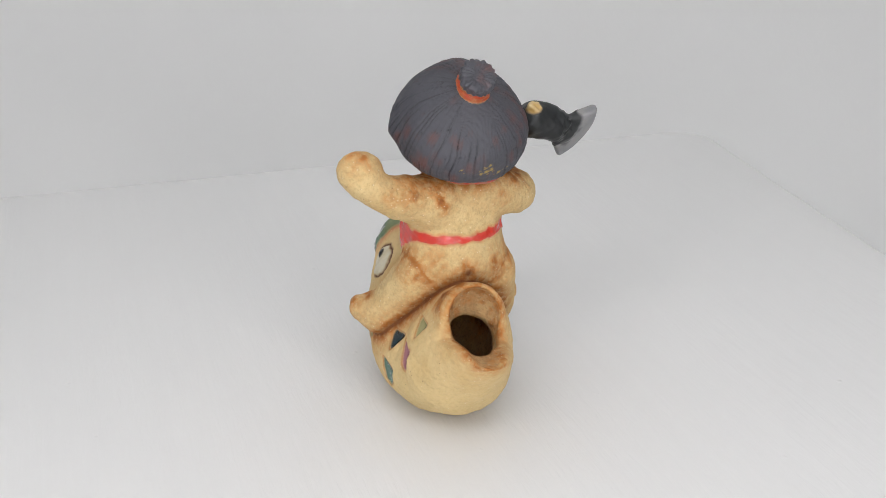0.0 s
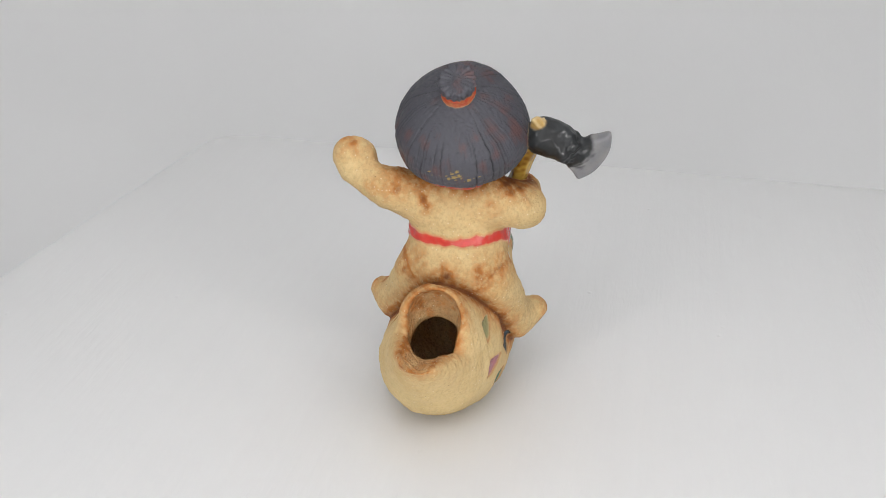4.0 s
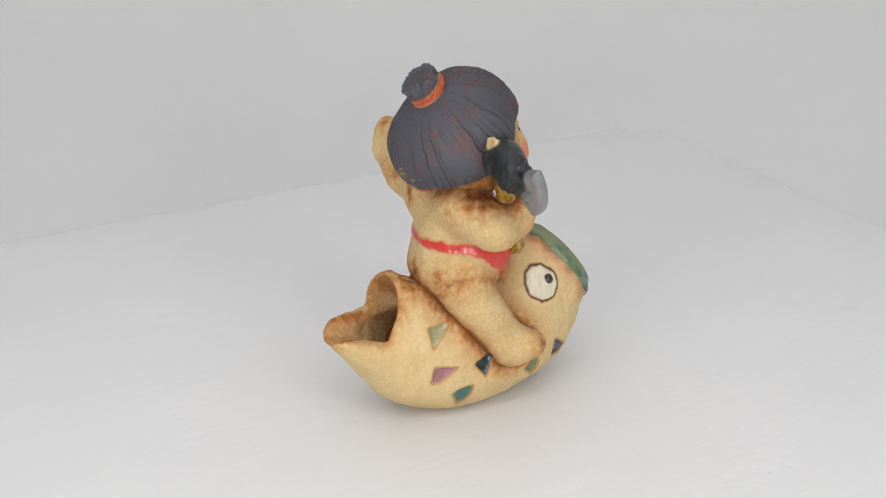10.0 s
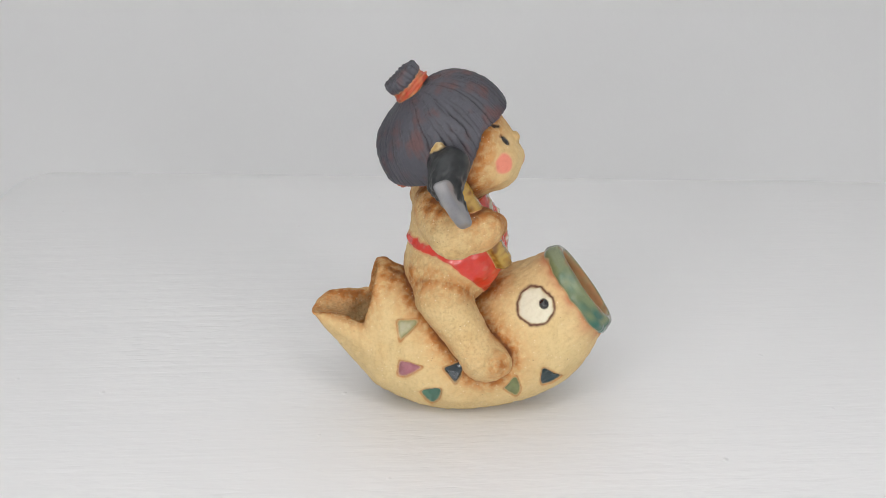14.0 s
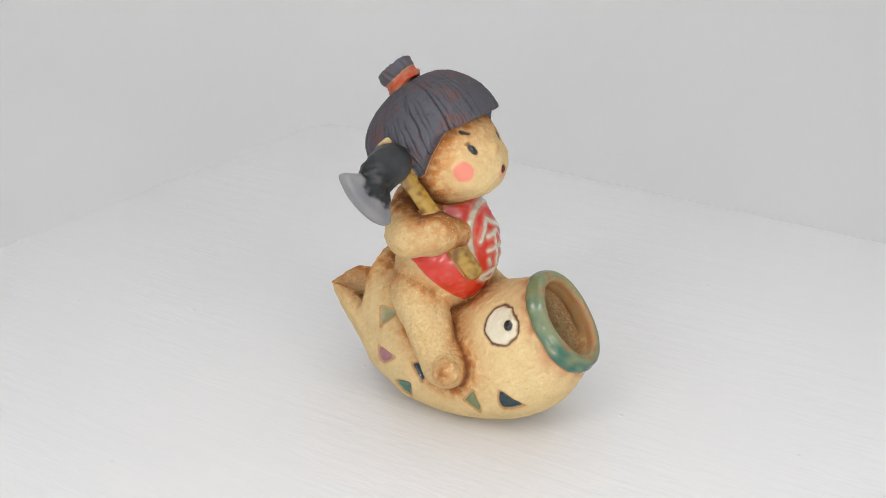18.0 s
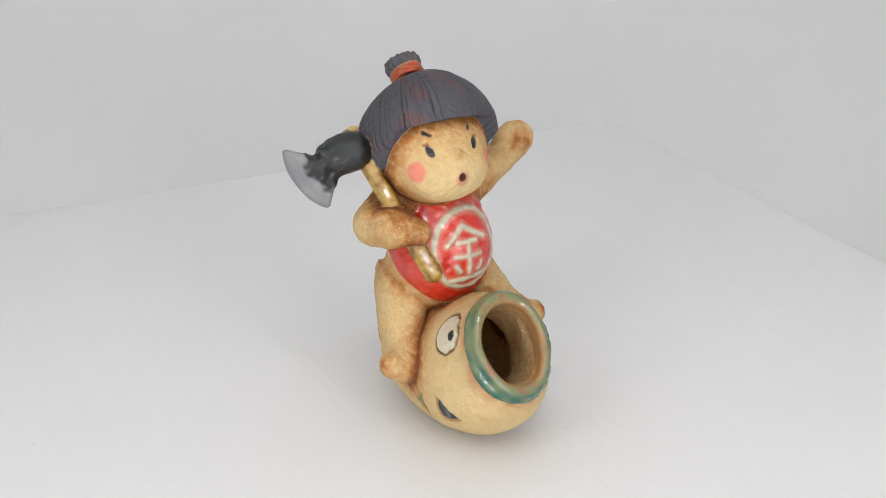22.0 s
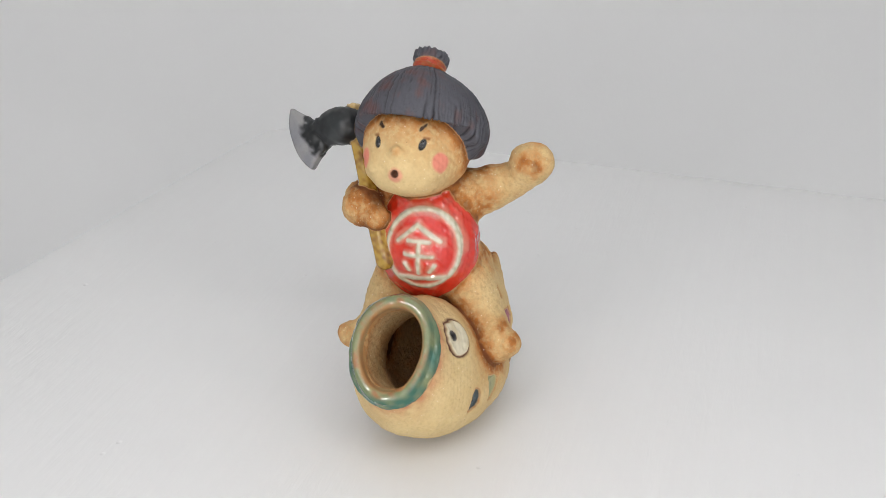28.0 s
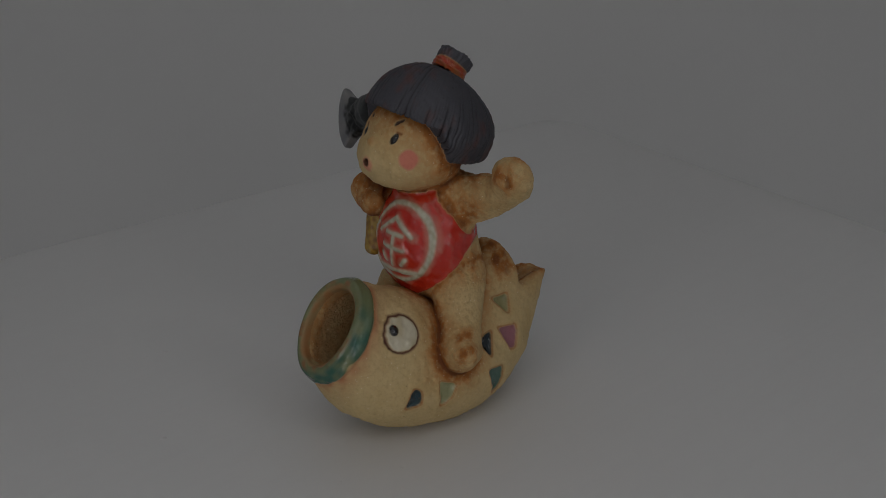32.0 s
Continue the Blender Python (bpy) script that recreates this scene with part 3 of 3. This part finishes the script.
    for (ay, az_), (by, bz) in STROKES:
        line = np.minimum(line, segment2(y, z, ay, az_, by, bz) - 0.68)
    line = line + 0.10 * mid
    brush = step(line, 0.3) * front
    g.lay(0.8 * step(line - 0.8 - 0.35 * mid, 0.6) * front, (0.54, 0.19, 0.13), 1.0)
    g.relief += 0.60 * step(line + 0.2, 0.6) * front
    g.lay(brush, blend(CREAM, (0.42, 0.39, 0.27), 0.3 + 0.5 * small), 0.95)
    # face: eyes, brows, cheeks, lips
    onface = (d_face < 1.2) & (x > 10)
    for cy, cz, ly, lz in ((-15.8, 105.1, -17.1, 106.6), (0.0, 105.6, 1.6, 107.0)):
        dy, dz = y - cy, z - cz
        tilt = 1 if cy > -7 else -1
        e = np.hypot((dy - 0.12 * tilt * dz) / 1.22, dz / 1.66)
        socket = step((e - 1) * 1.3, 0.15) * onface
        lid = step(np.minimum(segment2(y, z, ly, lz, cy + 0.2 * tilt, cz + 1.7), np.hypot(y - ly, z - lz)) - 0.42 + 0.15 * small, 0.2) * onface
        g.relief += -0.5 * socket + 0.8 * np.clip(1 - (np.hypot(dy, dz + 0.1) / 1.25) ** 2, 0, 1) * onface - 0.25 * lid
        g.lay(0.9 * lid, (0.075, 0.032, 0.016), 0.2)
        g.lay(socket, blend((0.020, 0.014, 0.011), (0.006, 0.006, 0.007), np.clip(1.6 - e * 1.6, 0, 1)), 1.0)
        g.wash *= 1 - socket
    for ay, az_, by, bz, fat in ((-15.8, 110.0, -15.0, 109.7, 0.74), (-15.0, 109.7, -14.3, 109.5, 0.42), (-1.3, 109.7, -0.5, 110.5, 0.60), (-0.5, 110.5, 0.2, 111.1, 0.36)):
        brow = step(segment2(y, z, ay, az_, by, bz) - fat + 0.15 * small, 0.22) * onface
        g.relief -= 0.3 * brow
        g.wash *= 1 - brow
        g.lay(brow, (0.050, 0.024, 0.014), 0.4)
    for cy, cz in ((-20.1, 98.7), (5.5, 99.3)):
        cheek = step(np.linalg.norm((p - vec(19.4, cy, cz)) / vec(1.2, 1, 1.1), axis=1) - 3.0 + 0.25 * mid, 0.35) * (d_face < 1.0)
        g.lay(cheek * 0.92, (0.66, 0.20, 0.145), 0.15)
        g.wash *= 1 - cheek
    lips = step(np.hypot((y + 7.7) / 2.5, (z - 96.4) / 2.8) * 2.3 - 2.1 + 0.25 * mid, 0.4) * onface
    g.lay(lips * 0.8, (0.62, 0.24, 0.17), 0.1, 0.5)
    hole = step(np.hypot((y + 7.7) / 1.35, (z - 97.0) / 1.35) - 1.0, 0.2) * (d_face < 1.5) * (x > 20)
    g.lay(hole, (0.05, 0.018, 0.012), 0.2)
    nose = np.exp(-(np.linalg.norm(p - vec(25.6, -8.0, 104.2), axis=1) / 2.3) ** 2.5)
    g.wash = np.maximum(g.wash, 0.62 * nose)
    # hair: combed grooves that fan out from the knot
    q = p - HAIR_C
    phi = np.arctan2(q @ POLE_V, q @ POLE_U) + 0.014 * bump3(p, 6.5, 21) + 0.005 * bump3(p, 2.6, 22)
    away = np.clip(np.hypot(q @ POLE_U, q @ POLE_V) / 12.0, 0, 1)
    comb = np.sin(phi * 67 + 2.6 * np.sin(phi * 9 + 1.0) + 1.1 * big) + 0.8 * np.sin(phi * 113 + 3.1 * np.sin(phi * 5) + 1.2 * big + 0.5 * mid)
    strand = np.sin(phi * 158 + 3.7 * np.sin(phi * 7) + 1.4 * big + 0.6 * mid)
    fringe = np.exp(-np.abs(z - 115.5) / 3.5) * np.clip((x - 6) / 6, 0, 1)
    gate = np.clip(0.50 + 0.45 * np.sin(phi * 17 + 1.7 * np.sin(phi * 5)) + 0.55 * bump3(p, 13.0, 8) + 0.12 * mid + 0.8 * fringe, 0.08, 1)
    is_hair = step(np.minimum(d_hair, d_bun) - np.minimum.reduce([d_rider, d_axe, d_tie, d_handle]), 0.25) * (np.minimum(d_hair, d_bun) < 1.0)
    top_hair = is_hair * (d_hair < d_bun)
    groove = np.clip(comb - 0.62, 0, 1.0)
    pit = np.clip(bump3(p, 0.9, 9) * 1.3 - 1.75, 0, 1)
    g.relief -= (0.85 * groove * gate * away + 0.3 * pit) * top_hair
    g.relief += (0.10 * big + 0.06 * small) * is_hair + 0.16 * strand * np.clip(0.7 + 0.4 * mid, 0, 1) * away * top_hair
    top = (p - BUN_B) @ BUN_A
    g.relief += (0.14 * small + 0.10 * mid - 0.5 * np.exp(-(((p - BUN_B) @ BUN_U) ** 2 + ((p - BUN_B) @ BUN_V) ** 2) / 9.0)) * is_hair * (d_bun <= d_hair) * (top > 6)
    ridge = np.sin(np.arctan2((p - BUN_B) @ BUN_V, (p - BUN_B) @ BUN_U) * 19 + 1.6 * mid + big)
    g.relief += 0.26 * ridge * is_hair * (d_bun <= d_hair)
    tone = blend(HAIR_GREY, HAIR_RUST, np.clip(0.45 * bump3(p, 5.0, 12) + 0.3 * mid + 0.12 * comb - 0.15 + 0.5 * fringe, 0, 0.85))
    tone = blend(tone, (0.016, 0.015, 0.019), np.clip(1.0 * groove * gate * away + 0.5 * pit, 0, 0.95) * top_hair)
    g.wash *= 1 - is_hair
    g.lay(is_hair, tone, 0.45)
    flecks = step(np.hypot((y + 8.0) / 5.2, (z - 95.2) / 1.3) - 1.2 - 1.2 * bump3(p, 0.75, 31) + 1.3, 0.15) * is_hair * (x < -10)
    g.lay(flecks * 0.8, (0.36, 0.25, 0.07), 0.3)
    # red cord under the hair at the nape
    d_cord = nape_cord(p)
    is_cord = step(d_cord - np.minimum(d_hair, d_rider) * 0.4 - 0.1, 0.2) * (d_cord < 0.7)
    g.lay(is_cord, blend((0.44, 0.05, 0.03), (0.40, 0.16, 0.10), 0.3 + 0.6 * small), 0.7)
    g.wash *= 1 - is_cord
    # cord round the knot
    is_tie = step(d_tie - np.minimum(d_hair, d_bun) + 0.15, 0.25) * (d_tie < 1.0)
    g.lay(is_tie, blend((0.40, 0.030, 0.017), (0.34, 0.11, 0.05), 0.25 + 0.6 * small), 0.75)
    coil = np.arctan2((p - BUN_B) @ BUN_V, (p - BUN_B) @ BUN_U)
    g.relief += (0.15 * small + 0.22 * np.sin(5.2 * ((p - BUN_B) @ BUN_A) + 2.0 * np.sin(coil * 2))) * is_tie
    # handle and stud: amber glaze
    is_handle = step(np.minimum(d_handle, d_stud) - np.minimum.reduce([d_rider, d_hair, d_axe]), 0.25) * (np.minimum(d_handle, d_stud) < 0.8)
    g.wash *= 1 - is_handle
    g.lay(is_handle, blend((0.38, 0.235, 0.040), (0.17, 0.07, 0.010), 0.3 + 0.4 * mid + 0.35 * small), 1.0)
    g.relief += (0.08 * mid + 0.08 * big) * is_handle
    is_stud = step(d_stud - d_axe - 0.1, 0.2) * (d_stud < 0.6)
    g.lay(is_stud, blend((0.42, 0.27, 0.09), (0.55, 0.42, 0.22), 0.3 + 0.6 * small), 0.75)
    g.relief += 0.42 * small * is_stud
    # axe: black glaze, bare grey edge
    is_axe = step(d_axe - np.minimum.reduce([d_hair, d_handle, d_stud, d_rider]), 0.25) * (d_axe < 0.8)
    g.wash *= 1 - is_axe
    cutting = step(-(blade_mask(p) + 0.9 * mid + 0.5 * small), 0.9)
    g.lay(is_axe, blend((0.008, 0.009, 0.010), (0.026, 0.030, 0.032), 0.3 + 0.5 * big), 0.67)
    g.lay(is_axe * cutting, blend((0.17, 0.17, 0.185), (0.22, 0.215, 0.215), 0.5 + 0.5 * mid), 0.68)
    crackle = np.exp(-(((p - AXE_O) @ AXE_A - 12.5) / 3.2) ** 2)
    g.relief += ((0.16 + 0.22 * crackle) * mid + 0.10 * big + (0.03 + 0.16 * crackle) * small) * is_axe * (1 - cutting)
    # mouth ring: green glaze, thin and tan on the crest, pooled teal below
    q = p - RIM_C
    a, u, v = q @ RIM_N, q @ RIM_U, q @ RIM_V
    out = np.hypot(u / 16.14, v / 12.14) + 0.091
    is_rim = step(d_rim - np.maximum(d_fish, -d_hole) * 0.5 + 0.15, 0.3) * (d_rim < 1.2)
    collar = step(-(a + 1.9 + 0.4 * mid + 0.3 * big), 0.35) * (d_fish < 1.2) * (d_fish > -0.6)
    is_rim = np.maximum(is_rim, collar)
    g.relief += (0.75 * np.exp(-((a + 0.4) / 1.8) ** 2) - 0.4 * np.exp(-((a + 2.5) / 0.6) ** 2)) * (d_fish < 1.2) * (d_hole > 1.0) * (a > -7)
    pool = np.clip(0.18 - u / 20 + 0.55 * big + 0.4 * (out - 1) * 5, 0, 1)
    crest = np.exp(-((a - 3.4) / 1.5) ** 2 - ((out - 1.06) / 0.07) ** 2)
    tone = blend((0.150, 0.180, 0.085), (0.022, 0.105, 0.072), pool * (0.7 + 0.5 * mid))
    tone = blend(tone, blend((0.235, 0.215, 0.10), (0.28, 0.13, 0.05), 0.3 + 0.6 * mid + 0.3 * small), np.clip(crest * (0.75 + 0.5 * mid) + 0.85 * step(out - 1.0, 0.04), 0, 0.9))
    halo = 1.3 * np.exp(-np.clip(-2.0 - a, 0, 9) / 2.6) * (d_hole > 1.0) * (a > -12) * (1 - is_rim) * (d_fish < 1.5)
    g.lay(np.clip(halo * (0.7 + 0.25 * mid), 0, 0.95) * (1 - fish_eyes), (0.42, 0.15, 0.065), 0.1, 0.6)
    g.wash *= 1 - is_rim
    inner = is_rim * step(out - 0.985 + 0.02 * mid, 0.025)
    g.lay(is_rim, tone, 1.0)
    g.lay(inner * 0.85, blend((0.36, 0.155, 0.055), (0.30, 0.22, 0.10), 0.4 + 0.6 * mid), 0.45)
    g.wash = np.maximum(g.wash, 0.85 * np.exp(-np.clip(d_rim, 0, 9) / 1.8) * (d_hole < 0.8) * (x > 25) * (1 - is_rim))
    g.relief += (0.02 * mid + 0.07 * big) * is_rim
    return g


def glazed_clay():
    """Grogged clay where bare; glass-coated where glazed."""
    m, n, l, b = material("glazed_stoneware")
    co = n.new("ShaderNodeTexCoord")

    def attr(name):
        a = n.new("ShaderNodeAttribute")
        a.attribute_name = name
        return a

    def tex(kind, **v):
        t = node(n, kind, **v)
        l.new(co.outputs["Object"], t.inputs["Vector"])
        return t

    def math_node(op, a, c):
        k = n.new("ShaderNodeMath")
        k.operation = op
        k.use_clamp = True
        for i, s in enumerate((a, c)):
            if isinstance(s, (int, float)):
                k.inputs[i].default_value = s
            else:
                l.new(s, k.inputs[i])
        return k.outputs[0]

    def mix(f, a, c, mode="MIX"):
        k = n.new("ShaderNodeMix")
        k.data_type, k.blend_type = "RGBA", mode
        if isinstance(f, (int, float)):
            k.inputs["Factor"].default_value = f
        else:
            l.new(f, k.inputs["Factor"])
        for i, s in ((6, a), (7, c)):
            if isinstance(s, tuple):
                k.inputs[i].default_value = (*s, 1)
            else:
                l.new(s, k.inputs[i])
        return k.outputs[2]

    glaze, kinds = attr("glaze").outputs["Color"], n.new("ShaderNodeSeparateColor")
    l.new(attr("kinds").outputs["Color"], kinds.inputs["Color"])
    gloss, wash, clay = kinds.outputs["Red"], kinds.outputs["Green"], kinds.outputs["Blue"]
    broad = tex("ShaderNodeTexNoise", Scale=70.0, Detail=4.0, Roughness=0.6)
    grain = tex("ShaderNodeTexNoise", Scale=900.0, Detail=5.0, Roughness=0.65)
    # wash, broken up by the grain of the clay
    broken = math_node("MULTIPLY", wash, math_node("ADD", math_node("MULTIPLY", grain.outputs["Fac"], 1.9), 0.05))
    blot = tex("ShaderNodeTexNoise", Scale=130.0, Detail=5.0, Roughness=0.62, Distortion=0.4)
    flecks = tex("ShaderNodeTexNoise", Scale=420.0, Detail=3.0, Roughness=0.6)
    torn = ramp(n, [(0.38, (0.50, 0.50, 0.50)), (0.54, (1, 1, 1))])
    l.new(flecks.outputs["Fac"], torn.inputs["Fac"])
    broken = math_node("MULTIPLY", broken, torn.outputs["Color"])
    spots = ramp(n, [(0.46, (0, 0, 0)), (0.70, (0.55, 0.55, 0.55))])
    l.new(blot.outputs["Fac"], spots.inputs["Fac"])
    mottle = math_node("MULTIPLY", spots.outputs["Color"], math_node("MULTIPLY", math_node("SUBTRACT", clay, 0.62), 2.6))
    broken = math_node("MAXIMUM", broken, mottle)
    colour = mix(broken, glaze, WASH)
    pooled = math_node("MULTIPLY", math_node("SUBTRACT", wash, 0.74), math_node("ADD", math_node("MULTIPLY", grain.outputs["Fac"], 2.4), 0.2))
    colour = mix(math_node("MULTIPLY", pooled, 0.92), colour, WASH_DARK)
    # warm and pale drifts in the clay
    r = ramp(n, [(0.30, (0.88, 0.80, 0.68)), (0.50, (1, 1, 1)), (0.72, (1.10, 1.10, 1.08))])
    l.new(broad.outputs["Fac"], r.inputs["Fac"])
    colour = mix(math_node("MULTIPLY", clay, 0.9), colour, mix(1.0, colour, r.outputs["Color"], "MULTIPLY"))
    r = ramp(n, [(0.32, (0.66, 0.60, 0.52)), (0.50, (1, 1, 1)), (0.68, (1.12, 1.12, 1.12))])
    l.new(grain.outputs["Fac"], r.inputs["Fac"])
    colour = mix(math_node("ADD", math_node("MULTIPLY", math_node("SUBTRACT", clay, 0.6), 1.8), 0.18), colour, mix(1.0, colour, r.outputs["Color"], "MULTIPLY"))
    # grog: pale grains, their colour also painting in tiny glints; a few dark iron specks
    for scale, size, tone, amount in ((620.0, 0.15, (0.84, 0.77, 0.60), 0.5), (400.0, 0.10, (0.10, 0.05, 0.02), 0.7)):
        vor = tex("ShaderNodeTexVoronoi", Scale=scale)
        dot = ramp(n, [(size * 0.7, (1, 1, 1)), (size, (0, 0, 0))])
        l.new(vor.outputs["Distance"], dot.inputs["Fac"])
        pick = n.new("ShaderNodeSeparateColor")
        l.new(vor.outputs["Color"], pick.inputs["Color"])
        chosen = math_node("GREATER_THAN", pick.outputs["Red"], 0.55 if scale > 400 else 0.80)
        bare = math_node("SUBTRACT", 1.0, math_node("MULTIPLY", gloss, 1.0))
        f = math_node("MULTIPLY", math_node("MULTIPLY", dot.outputs["Color"], chosen), math_node("MULTIPLY", bare, math_node("ADD", math_node("MULTIPLY", clay, amount), 0.03)))
        colour = mix(f, colour, tone)
        glint = f if scale > 400 else glint
    l.new(colour, b.inputs["Base Color"])
    rough = n.new("ShaderNodeMapRange")
    l.new(gloss, rough.inputs["Value"])
    rough.inputs["To Min"].default_value, rough.inputs["To Max"].default_value = 0.72, 0.22
    l.new(math_node("SUBTRACT", math_node("ADD", rough.outputs[0], math_node("MULTIPLY", grain.outputs["Fac"], 0.10)), math_node("MULTIPLY", glint, 0.5)), b.inputs["Roughness"])
    b.inputs["IOR"].default_value = 1.45
    l.new(math_node("MULTIPLY", math_node("SUBTRACT", 1.0, math_node("MULTIPLY", math_node("SUBTRACT", gloss, 0.55), 2.3)), 0.42), b.inputs["Specular IOR Level"])
    l.new(math_node("MULTIPLY", math_node("SUBTRACT", gloss, 0.55), 2.3), b.inputs["Coat Weight"])
    b.inputs["Coat Roughness"].default_value = 0.03
    b.inputs["Coat IOR"].default_value = 1.65
    pits = node(n, "ShaderNodeBump", Strength=0.45, Distance=0.0014)
    l.new(grain.outputs["Fac"], pits.inputs["Height"])
    bare = math_node("SUBTRACT", 1.0, gloss)
    l.new(math_node("ADD", math_node("MULTIPLY", bare, math_node("MULTIPLY", math_node("SUBTRACT", clay, 0.48), 1.6)), 0.02), pits.inputs["Strength"])
    swell = tex("ShaderNodeTexNoise", Scale=260.0, Detail=1.0)
    wave = node(n, "ShaderNodeBump", Strength=0.14, Distance=0.0004)
    l.new(swell.outputs["Fac"], wave.inputs["Height"])
    l.new(pits.outputs["Normal"], wave.inputs["Normal"])
    l.new(wave.outputs["Normal"], b.inputs["Normal"])
    return m


def figurine():
    verts, quads = surface(0.4, (-52, -62, -2), (66, 44, 134), solid)
    verts -= facing(verts, quads) * np.clip(solid(verts), -0.15, 0.15)[:, None]
    verts = eased(verts, quads, 3)
    g = glaze_all(verts)
    verts = verts + facing(verts, quads) * g.relief[:, None].astype(np.float32)
    verts[:, 2] = np.maximum(verts[:, 2], 0.0)
    me = bpy.data.meshes.new("ceramic_figurine")
    me.from_pydata((verts * 0.001).tolist(), [], quads.tolist())
    one = np.ones((len(verts), 1), np.float32)
    for name, rgb in (("glaze", g.rgb), ("kinds", np.stack([g.gloss, g.wash, g.clay], 1))):
        col = me.color_attributes.new(name, "FLOAT_COLOR", "POINT")
        col.data.foreach_set("color", np.hstack([np.clip(rgb, 0, 2), one]).astype(np.float32).ravel())
    me.polygons.foreach_set("use_smooth", [True] * len(me.polygons))
    me.materials.append(glazed_clay())
    me.update()
    return tagged(new("ceramic_figurine", me), "glazed stoneware figurine: child with axe riding a hollow fish", "figurine")


figure = figurine()


def motions():
    """Board and figurine turn together, steadily, about the table's axis."""
    rows = [(t, pose(0, 0, 0, 0, 0, 108.88 - 7.7425 * t)) for t in range(33)]
    walk(table_board, rows)
    walk(figure, rows)


motions()
